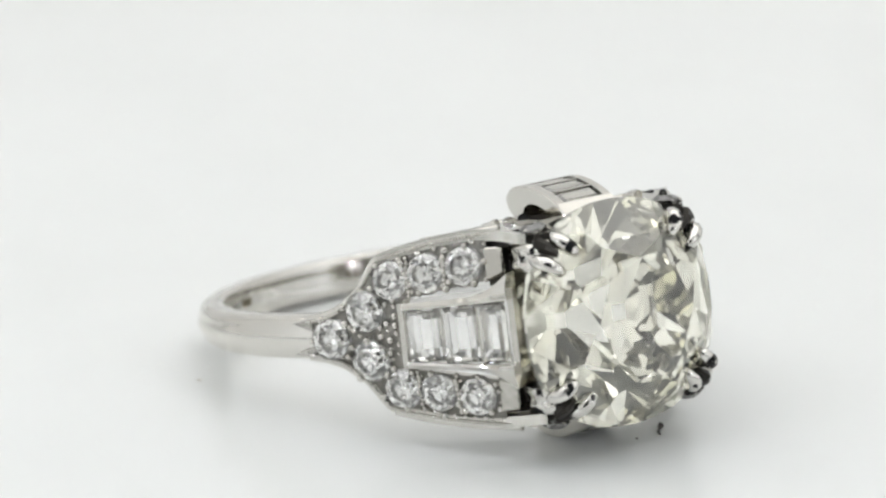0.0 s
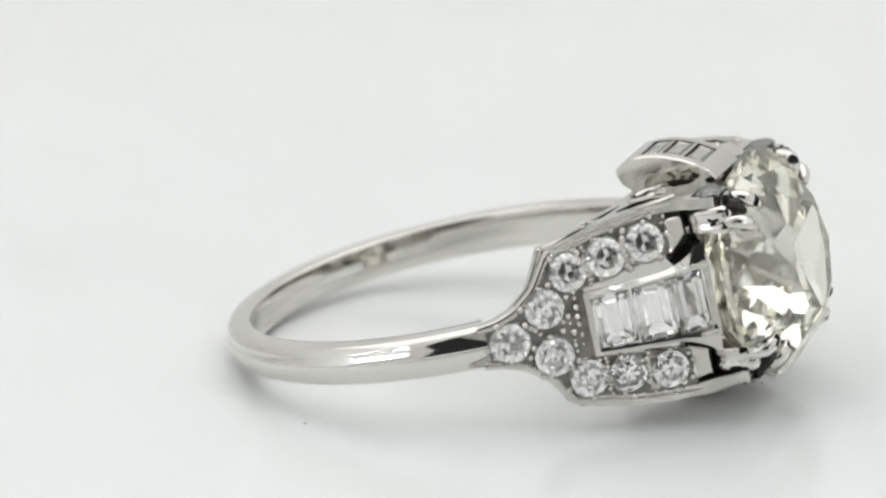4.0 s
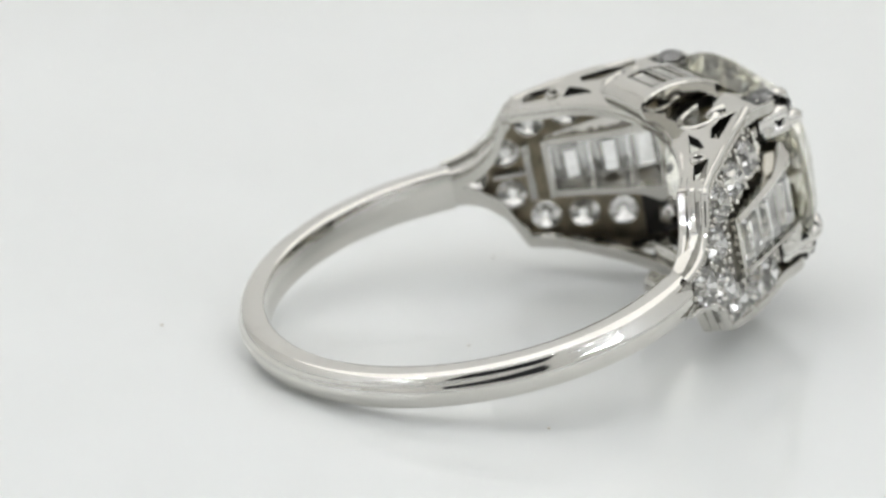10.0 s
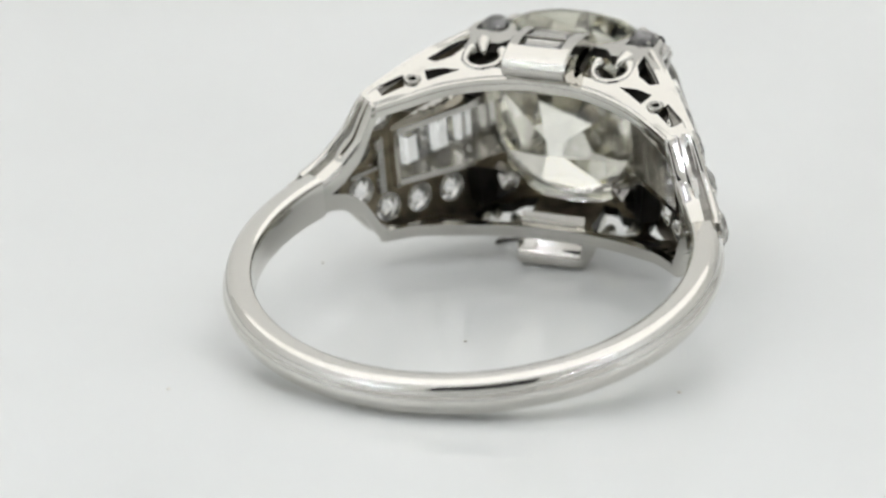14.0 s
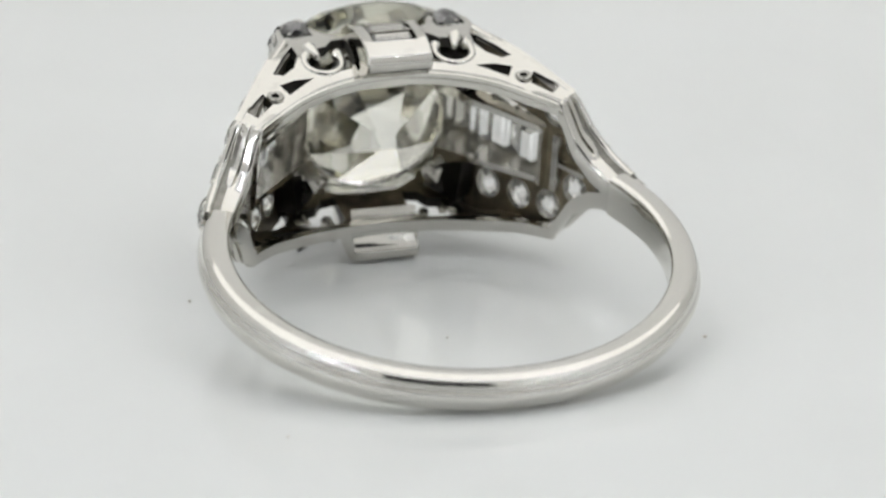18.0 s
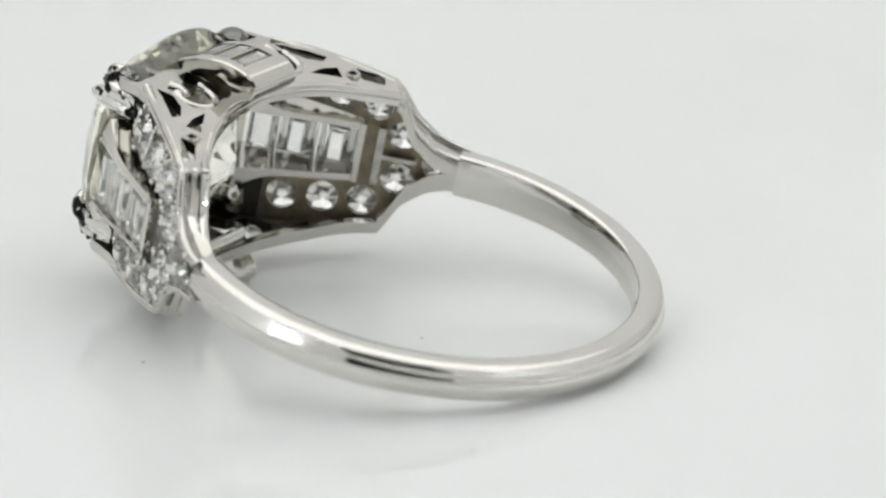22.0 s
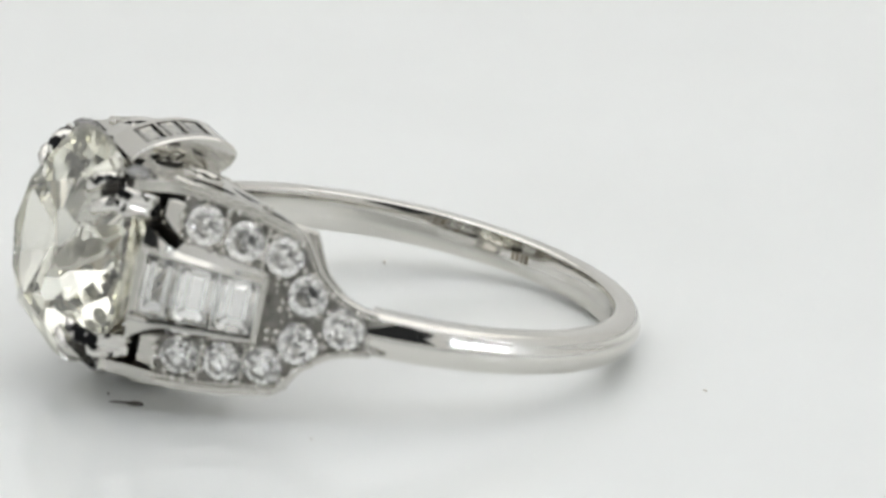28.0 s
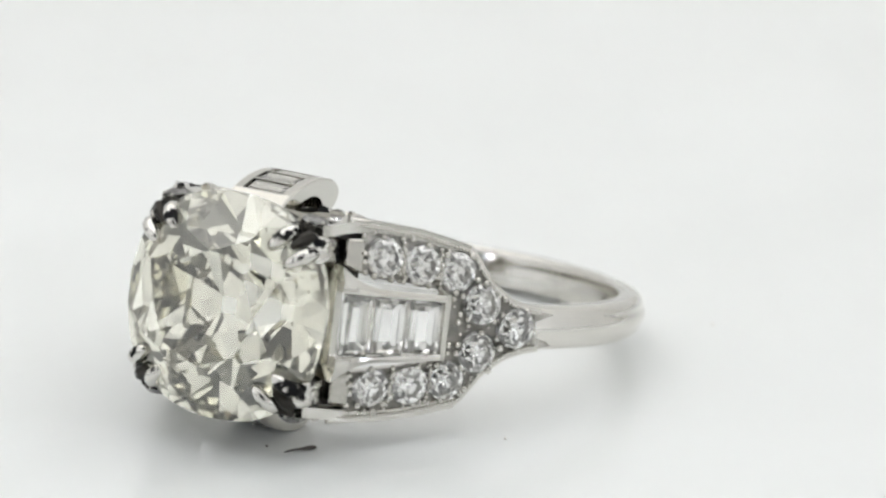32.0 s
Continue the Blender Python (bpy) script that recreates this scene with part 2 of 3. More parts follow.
# ---- the ring ----
def band(name, a0, a1, steps, section, mat, parent, label="", smooth=40):
    """A sweep of a closed (radius, z) section round the finger hole, from a0 to a1 degrees; section is a function of the angle."""
    bm = bmesh.new()
    rings = []
    for i in range(steps + 1):
        a = a0 + (a1 - a0) * i / steps
        c, s = math.cos(radians(a)), math.sin(radians(a))
        rings.append([(r * c, r * s, z) for r, z in section(a)])
    loft_into(bm, rings)
    return part(name, bm, mat, parent, label, smooth)


def shank_section(a):
    """Low dome outside, nearly flat inside, soft edges. Wider and thicker towards the shoulders."""
    far = abs(((a + 90 + 180) % 360) - 180) / 117.5
    hz = 0.72 + 0.13 * far * far
    ro = 9.51 + 0.06 * far * far
    ri = 8.37
    q, dome = 0.42, 0.12
    pts = [(ri, 0.12), (ri, hz - 0.13), (ri + 0.03, hz - 0.05), (ri + 0.10, hz), (ri + 0.30, hz + 0.01)]
    pts += [(ro - dome - q + q * math.sin(t), hz - q + q * math.cos(t)) for t in (radians(84 * i / 9) for i in range(10))]
    pts += [(ro - dome * (f / (hz - q)) ** 2, f) for f in ((hz - q) * k / 4 for k in (3, 2, 1, 0.3))]
    pts += [(r, -z) for r, z in reversed(pts)]
    return pts


# The middle line of the shoulder's outer face, and its half height.
LINE = [(8.55, 4.0), (8.28, 4.7), (7.92, 5.4), (7.45, 6.15), (6.98, 6.85), (6.55, 7.5), (5.8, 8.8), (4.95, 10.15), (4.05, 11.5)]
HALF = [0.70, 0.80, 1.06, 1.70, 2.92, 3.15, 3.48, 3.68, 3.85]


def along_line(y):
    """Place, outward normal and half height of the shoulder's middle line at the height y."""
    for i in range(len(LINE) - 1):
        if y <= LINE[i + 1][1] or i == len(LINE) - 2:
            (xa, ya), (xb, yb) = LINE[i], LINE[i + 1]
            f = (y - ya) / (yb - ya)
            break

    def slope(j):
        j = min(max(j, 0), len(LINE) - 1)
        a, b = LINE[max(j - 1, 0)], LINE[min(j + 1, len(LINE) - 1)]
        d = Vector((b[0] - a[0], b[1] - a[1]))
        return d.normalized()
    d = slope(i).lerp(slope(i + 1), f).normalized()
    return Vector((xa + f * (xb - xa), y)), Vector((d.y, -d.x)), HALF[i] + f * (HALF[i + 1] - HALF[i]), d


def face_point(y, z, lift, sx=1):
    """A point of the shoulder's outer face at (y, z), lifted along its normal, with that normal and the way along."""
    p, n, _, d = along_line(y)
    q = p - n * 0.22 * (z / 2.8) ** 2 + n * lift
    tilt = Vector((n.x, n.y, 0.16 * z / 2.8)).normalized()
    return Vector((q.x * sx, q.y, z)), Vector((tilt.x * sx, tilt.y, tilt.z)), Vector((d.x * sx, d.y, 0))


ACCENTS = [(5.08, 0.0, 0.86), (6.38, 0.94, 0.85), (6.38, -0.94, 0.85),
           (7.36, 2.10, 0.82), (8.68, 2.30, 0.83), (10.02, 2.50, 0.82),
           (7.36, -2.10, 0.82), (8.68, -2.30, 0.83), (10.02, -2.50, 0.82)]


def brilliant(r, table, crown_angle, pavilion_angle, girdle=0.14, culet=0.08, full=True, square=0.0):
    """A brilliant cut, ground facet by facet from a round blank; z runs up through its table; square pushes it towards a cushion."""
    def reach(a):
        e = 2 + square
        return r / (abs(math.cos(a)) ** e + abs(math.sin(a)) ** e) ** (1 / e)
    bm = bmesh.new()
    k = 48
    rings = [[(reach(a) * math.cos(a), reach(a) * math.sin(a), z) for a in (2 * math.pi * i / k for i in range(k))] for z in (-r * 1.2, r * 0.9)]
    loft_into(bm, rings)

    def grind(turn, slope, d):
        n = Vector((math.sin(slope) * math.cos(turn), math.sin(slope) * math.sin(turn), math.cos(slope)))
        res = bmesh.ops.bisect_plane(bm, geom=list(bm.verts) + list(bm.edges) + list(bm.faces), dist=1e-5, plane_co=n * d, plane_no=n, clear_outer=True)
        es = [e for e in res["geom_cut"] if isinstance(e, bmesh.types.BMEdge) and e.is_boundary]
        if es:
            bmesh.ops.edgeloop_fill(bm, edges=es)
    g = girdle / 2
    hc = g + (r - r * table / math.cos(radians(22.5))) * math.tan(radians(crown_angle))
    hp = g + r * math.tan(radians(pavilion_angle)) * (1 - culet)
    for i in range(8):
        a = radians(45 * i)
        q = reach(a)
        for t, way in ((radians(crown_angle), 1), (radians(pavilion_angle), -1)):
            grind(a, t if way > 0 else math.pi - t, q * math.sin(t) + g * math.cos(t))
    if full:
        for i in range(16):
            a = radians(11.25 + 22.5 * i)
            q = reach(a)
            for t, way in ((radians(crown_angle + 6.0), 1), (radians(pavilion_angle + 2.6), -1)):
                grind(a, t if way > 0 else math.pi - t, q * math.sin(t) + g * math.cos(t))
        for i in range(8):
            a, t = radians(22.5 + 45 * i), radians(crown_angle - 15)
            grind(a, t, r * table * math.sin(t) + hc * math.cos(t))
    grind(0, 0.0, hc)
    grind(0, math.pi, hp)
    return bm


def baguette(w, l, h):
    """A step cut of w by l by h, table up."""
    bm = bmesh.new()
    rings = []
    for f, g, z in ((0.30, 0.55, -h * 0.72), (0.74, 0.84, -h * 0.38), (1, 1, -0.04), (1, 1, 0.05), (0.84, 0.92, 0.17), (0.60, 0.78, 0.27)):
        rings.append([(-w / 2 * f, -l / 2 * g, z), (w / 2 * f, -l / 2 * g, z), (w / 2 * f, l / 2 * g, z), (-w / 2 * f, l / 2 * g, z)])
    loft_into(bm, rings)
    return bm


def shoulder(ring, sx, small):
    """The pave plate of one shoulder with its nine stones, beads and beaded rims."""
    bm = bmesh.new()
    ns, nt = 30, 14
    grid = []
    for i in range(ns + 1):
        y = LINE[0][1] + (10.85 - LINE[0][1]) * i / ns
        h = along_line(y)[2]
        grid.append([(y, h * (2 * j / nt - 1)) for j in range(nt + 1)])
    rings = []
    for row in grid:
        up = [face_point(y, z, 0.0, sx)[0] for y, z in row]
        dn = [face_point(y, z, -0.50, sx)[0] for y, z in reversed(row)]
        rings.append(up + dn)
    loft_into(bm, rings)
    plate = part("shoulder_plate", bm, SOILED, ring, "pave-set shoulder with dark old grime between its stones and a darkened back", smooth=25)
    cb = bmesh.new()
    for y, z, r in ACCENTS:
        p, n, d = face_point(y, z, 0.0, sx)
        m = frame_at(p / MM, n, d)
        m.translation = p
        bmesh.ops.create_cone(cb, cap_ends=True, segments=14, radius1=r * 0.64, radius2=r * 0.94, depth=1.9,
                              matrix=m @ Matrix.Translation((0, 0, -0.25)))
    # the pocket for the channel of baguettes
    a, n, d = face_point(7.74, 0, 0, sx)
    b, _, _ = face_point(11.9, 0, 0, sx)
    lo = []
    for q, w in ((a, 1.36), (b, 2.10)):
        for s, t in ((1, 1), (1, -1), (-1, -1), (-1, 1)):
            lo.append(q + n * 1.5 * s + Vector((0, 0, w * t)))
    vs = [cb.verts.new(p) for p in lo]
    cb.faces.new(vs[:4]), cb.faces.new(list(reversed(vs[4:])))
    for i in range(4):
        j = (i + 1) % 4
        cb.faces.new((vs[i], vs[j], vs[4 + j], vs[4 + i]))
    cut(plate, cb)
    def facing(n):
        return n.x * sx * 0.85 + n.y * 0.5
    coat_faces(plate, lambda p, n: -0.3 < facing(n) < 0.4 and abs(p.z) < along_line(min(max(p.y, 4), 11.5))[2] - 0.2, PLATINUM)
    # Inward faces are coloured dark brown: tarnish and inner shade in one.
    coat_faces(plate, lambda p, n: facing(n) <= -0.3, DIM_TARNISH)
    for y, z, r in ACCENTS:
        p, n, d = face_point(y, z, 0.03, sx)
        m = frame_at(p, n, d) @ pose(0, 0, 0, 0, 0, (y * 97 + z * 31 + sx * 13) % 45) @ pose(0, 0, 0, 5 * math.sin(y * 7 + z), 5 * math.cos(y * 5 - z * 3)) @ Matrix.Scale(r, 4)
        twin("accent_diamond", small.data, plate, m, "small round old-cut diamond")
    # grains of metal raised between the stones, and bars that part the stones of a row
    rng = random.Random(11 + sx)
    bm = bmesh.new()
    y = 4.45
    while y < 10.75:
        h = along_line(y)[2] - 0.26
        z = -h
        while z < h:
            yy, zz = y + rng.uniform(-0.07, 0.07), z + rng.uniform(-0.07, 0.07)
            clear = all((yy - y2) ** 2 * 1.3 + (zz - z2) ** 2 > (r2 * 0.98) ** 2 for y2, z2, r2 in ACCENTS)
            if clear and not (yy > 7.42 and abs(zz) < 1.32 + 0.15 * (yy - 7.4)):
                ball_into(bm, face_point(yy, zz, rng.uniform(-0.05, 0.04), sx)[0], rng.uniform(0.09, 0.20), 1)
            z += 0.36
        y += 0.33
    for y2, z2, r2 in ACCENTS:
        for k in range(5):
            t = radians(72 * k + y2 * 37)
            ball_into(bm, face_point(y2 + 0.93 * r2 * math.cos(t), z2 + 0.93 * r2 * math.sin(t), 0.10, sx)[0], rng.uniform(0.13, 0.18), 1)
    for yb, zb in ((7.99, 2.18), (9.35, 2.38)):
        for q in (1, -1):
            for k in range(9):
                ball_into(bm, face_point(yb + rng.uniform(-0.03, 0.03), q * (zb - 0.72 + 0.18 * k), 0.09, sx)[0], 0.12, 1)
    part("grain", bm, PLATINUM, plate, "raised metal grains between the stones", smooth=60, kind="stuff")
    # beaded edges
    for sz in (1, -1):
        bm = bmesh.new()
        for k in range(58):
            y = 4.25 + (11.0 - 4.25) * k / 57
            h = along_line(y)[2]
            ball_into(bm, face_point(y, sz * (h - 0.10), 0.10, sx)[0], 0.085, 1)
        part("milgrain_edge", bm, PLATINUM, plate, "fine beaded edge", smooth=60, kind="stuff")
        # smooth rim under the beads
        bm = bmesh.new()
        pts = [face_point(4.05 + (11.3 - 4.05) * k / 40, sz * along_line(4.05 + (11.3 - 4.05) * k / 40)[2], -0.05, sx)[0] for k in range(41)]
        tube_into(bm, pts, 0.17, 8)
        part("rim", bm, PLATINUM, plate, "polished rim", smooth=60)
    # bars that stiffen the plate from inside
    for y0, y1, z0, z1 in ((6.98, 7.22, -1.22, 1.22), (5.85, 6.98, -0.09, 0.09)):
        bm = bmesh.new()
        vs = [bm.verts.new(face_point(y, z, f, sx)[0]) for y in (y0, y1) for z in (z0, z1) for f in (-0.38, -0.80)]
        bmesh.ops.convex_hull(bm, input=vs)
        part("stiffening_bar", bm, WORN, plate)
    # split tail of bright cuts where the plate runs out on the shank
    for sz in (1, -1):
        bm = bmesh.new()
        tip = Vector((8.86 * sx, 3.50, sz * 0.60))
        base = [face_point(4.3, sz * 0.75, 0.04, sx)[0], face_point(4.3, sz * 0.28, 0.06, sx)[0], face_point(4.45, sz * 0.5, -0.3, sx)[0]]
        vs = [bm.verts.new(p) for p in base] + [bm.verts.new(tip)]
        bmesh.ops.convex_hull(bm, input=vs)
        part("bright_cut", bm, WORN, plate)
    return plate


def channel(ring, sx, bag):
    """The raised box of baguettes running from the stone down the shoulder."""
    a, n, d = face_point(7.84, 0, 0, sx)
    b, _, _ = face_point(11.7, 0, 0, sx)
    way = (b - a).normalized()
    out = Vector((way.y * sx, -way.x * sx, 0))
    long = (b - a).length
    bm = bmesh.new()

    def at(f, w, hgt):
        return a + way * (long * f) + out * (hgt + 0.34 * f) + Vector((0, 0, w))

    def wid(f):
        return 1.0 + 0.24 * f
    for s in (1, -1):
        rings = []
        for k in range(13):
            f = k / 12
            hi = 0.46 + 0.08 * math.sin(f * math.pi)
            lo = -0.75 - 1.3 * f
            w0, w1 = wid(f) * s, (wid(f) + 0.25 + 0.72 * max(0, (f - 0.6) / 0.4) ** 2) * s
            rings.append([at(f, w0, lo), at(f, w0, hi - 0.03), at(f, (w0 * 0.6 + w1 * 0.4), hi), at(f, w1, hi - 0.10 - 0.15 * f * f), at(f, w1, lo)])
        loft_into(bm, rings)
    ch = part("channel", bm, PLATINUM, ring, "raised channel with straight polished walls", smooth=35)
    bm = bmesh.new()
    vs = [bm.verts.new(at(f, w, h)) for f in (-0.05, 0.0) for w, h in ((-1.26, -0.85), (1.26, -0.85), (1.26, 0.36), (-1.26, 0.36))]
    bmesh.ops.convex_hull(bm, input=vs)
    part("end_wall", bm, PLATINUM, ch)
    bm = bmesh.new()
    vs = [bm.verts.new(at(f, w, h)) for f in (0.97, 1.03) for w, h in ((-1.65, -1.75), (1.65, -1.75), (1.65, 0.1), (-1.65, 0.1))]
    bmesh.ops.convex_hull(bm, input=vs)
    part("inner_wall", bm, PLATINUM, ch)
    run = (at(1, 0, 0) - at(0, 0, 0)).normalized()
    face = Vector((run.y * sx, -run.x * sx, 0))
    cuts = (0.0, 0.345, 0.69, 0.96)
    for f0, f1 in zip(cuts, cuts[1:]):
        f = (f0 + f1) / 2
        m = frame_at(at(f, 0, 0.17), face, run) @ Matrix.Diagonal((long * (f1 - f0) * 0.97, 2 * wid(f) * 0.99, 1.15, 1))
        twin("baguette_diamond", bag.data, ch, m, "clear step-cut baguette diamond")
    return ch


def gallery_top(y):
    """Height of the side wall's face: it follows the pave plate's edge."""
    return along_line(min(max(y, 6.85), 10.2))[2] + 0.20 - 0.10 * max(y - 10.2, 0) - 0.12 * max(6.85 - y, 0)


def gallery(ring, sz):
    """One pierced side wall of the head: arched rail, openwork and outer rim."""
    outer = []
    for y in (6.92, 7.05, 7.2, 7.8, 8.5, 9.2, 9.9, 10.6):
        p, n, h, _ = along_line(y)
        q = p - n * (0.22 * (h / 2.8) ** 2 - 0.11)
        outer.append(Vector((q.x, q.y)))
    outer += [Vector(c) for c in ((3.98, 11.3), (3.86, 12.2), (3.3, 13.0), (2.45, 12.9), (2.15, 11.9), (1.2, 11.3), (0.0, 11.2))]
    steps = [0.0]
    for c, d in zip(outer, outer[1:]):
        steps.append(steps[-1] + (d - c).length)
    rows = []
    for i in range(len(outer)):
        a = radians(45 + 45 * steps[i] / steps[-1])
        c = Vector((8.43 * math.cos(a), 8.43 * math.sin(a)))
        rows.append([c.lerp(outer[i], k / 6) for k in range(7)])
    rows += [[Vector((-c.x, c.y)) for c in row] for row in reversed(rows[:-1])]
    bm = bmesh.new()
    rings = []
    for row in rows:
        top = [(c.x, c.y, sz * gallery_top(c.y)) for c in row]
        low = [(c.x, c.y, sz * (gallery_top(c.y) - 0.42)) for c in reversed(row)]
        rings.append(top + low)
    loft_into(bm, rings)
    wall = part("gallery", bm, PLATINUM, ring, "pierced side wall with polished openwork scrolls")
    cb = bmesh.new()
    openings = [[(5.42, 7.98), (6.28, 7.16), (5.90, 6.80), (5.16, 7.40)],
                [(4.66, 8.34), (4.0, 8.56), (3.25, 8.58), (3.75, 8.25), (4.38, 7.80)],
                [(3.58, 10.75), (4.25, 9.80), (4.78, 8.98), (4.38, 8.86), (3.85, 9.28), (3.55, 9.95)],
                [(3.42, 9.15), (3.42, 9.75), (3.28, 10.25), (2.95, 10.42), (2.3, 10.5), (1.95, 11.0), (1.36, 11.1), (1.36, 9.4), (1.65, 8.92), (2.6, 8.80), (3.1, 8.85)]]
    for o in openings:
        for m in (1, -1):
            prism_into(cb, [(x * m, y) for x, y in (o if m > 0 else list(reversed(o)))], sz * 1.2, sz * 5.5)
    for m in (1, -1):
        bmesh.ops.create_cone(cb, cap_ends=True, segments=14, radius1=0.17, radius2=0.17, depth=4,
                              matrix=Matrix.Translation((4.97 * m, 7.80, sz * 3.2)))
    for m in (1, -1):
        prism_into(cb, [(x * m, y) for x, y in ((2.50, 11.62), (3.68, 11.62), (3.62, 12.80), (2.56, 12.80))][::m], sz * 1.2, sz * 5.5)
    cut(wall, cb)
    # Slot sides and inward faces are coloured dark for the shade and grime inside.
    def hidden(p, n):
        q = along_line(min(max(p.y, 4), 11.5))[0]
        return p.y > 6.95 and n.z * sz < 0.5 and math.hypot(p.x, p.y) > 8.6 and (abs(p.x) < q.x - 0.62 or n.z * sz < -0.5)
    coat_faces(wall, lambda p, n: hidden(p, n))
    coat_faces(wall, lambda p, n: p.y > 6.95 and n.z * sz < -0.5, DIM_TARNISH)
    # the ring eye, the C scroll and its bud
    for m in (1, -1):
        bm = bmesh.new()
        tube_into(bm, [(4.97 * m + 0.27 * math.cos(t), 7.80 + 0.27 * math.sin(t), sz * (gallery_top(7.8) - 0.02)) for t in
                       (2 * math.pi * i / 16 for i in range(16))], 0.10, 6, True)
        part("eye", bm, PLATINUM, wall, smooth=60)
        bm = bmesh.new()
        pts = [(2.62 + 0.74 * math.cos(t), 9.58 + 0.76 * math.sin(t)) for t in (radians(145 + 12 * i) for i in range(22))]
        tube_into(bm, [(x * m, y, sz * (gallery_top(y) - 0.08)) for x, y in pts], [0.24 if i in (0, 1, 20, 21) else 0.165 for i in range(22)], 8)
        part("scroll", bm, PLATINUM, wall, smooth=60)
        bm = bmesh.new()
        pts = [(2.95, 10.55), (2.86, 10.2), (2.75, 9.92), (2.66, 9.78)]
        tube_into(bm, [(x * m, y, sz * (gallery_top(y) - 0.10)) for x, y in pts], [0.34, 0.26, 0.15, 0.03], 8)
        part("bud", bm, PLATINUM, wall, smooth=60)
    # inner rail
    def rail(a):
        f = min(max((a - 45) / 6, 0), 1) if a < 90 else min(max((135 - a) / 6, 0), 1)
        y = 8.4 * math.sin(radians(a))
        t = gallery_top(y) + 0.02
        lo = t - 0.50
        return [(8.42, sz * lo), (8.40, sz * (t - 0.25)), (8.46, sz * (t - 0.05)), (8.56, sz * (t + 0.04)), (8.76, sz * (t + 0.04)),
                (8.84, sz * (t - 0.04)), (8.84, sz * (t - 0.4)), (8.75, sz * lo)]
    band("rail", 44.5, 135.5, 44, rail, PLATINUM, wall, "arched inner rail")
    # the flares that run down from the head into the shank, each with two narrow slits
    for m in (1, -1):
        bm = bmesh.new()
        rings = []
        for i in range(31):
            f = i / 30
            y = 4.05 + (6.98 - 4.05) * f
            p, n, h, _ = along_line(y)
            h = max(h, 0.74) - 0.02 + 0.15 * max(0, min(1, (y - 6.3) / 0.55))
            out = p - n * 0.16
            inn = out.normalized() * 8.40
            span = (out - inn).length
            lo = max(h - 0.80, 0.0)
            groove = 0.24 * min(max((f - 0.50) * 7, 0), 1) * min(max((0.985 - f) * 14, 0), 1)
            second = 0.24 * min(max((f - 0.74) * 14, 0), 1) * min(max((0.985 - f) * 14, 0), 1)
            span = max(span, 1.02)
            sec = [(0, lo), (0, h - 0.16), (0.06, h - 0.03), (0.12, h), (0.36, h), (0.38, h - groove), (0.52, h - groove), (0.54, h), (0.72, h), (0.74, h - second), (0.88, h - second), (0.90, h),
                   (span - 0.10, h), (span, h - 0.06), (span, h - 0.28), (0.32, h - 0.36), (0.24, lo)]
            way = out.normalized()
            rings.append([((inn.x + way.x * r) * m, inn.y + way.y * r, z * sz) for r, z in sec])
        loft_into(bm, rings)
        fl = part("flare", bm, PLATINUM, wall, "flared rail with two narrow dark slits", smooth=40)
        # Slit floors are coloured black, so that they look deep and shaded.
        coat_faces(fl, lambda p, n: (8.75 < math.hypot(p.x, p.y) < 8.95 or 9.11 < math.hypot(p.x, p.y) < 9.31) and abs(p.z) < along_line(min(max(p.y, 4.05), 6.98))[2] - 0.1 and p.y > 5.6)
    return wall


def finer(pts, k=4):
    """More points along a smooth curve through the given ones."""
    out = []
    for i in range(len(pts) - 1):
        p0, p1, p2, p3 = (Vector(pts[min(max(i + d, 0), len(pts) - 1)]) for d in (-1, 0, 1, 2))
        for j in range(k):
            t = j / k
            out.append(tuple(0.5 * (2 * p1 + (p2 - p0) * t + (2 * p0 - 5 * p1 + 4 * p2 - p3) * t * t + (3 * p1 - p0 - 3 * p2 + p3) * t ** 3)))
    return out + [pts[-1]]


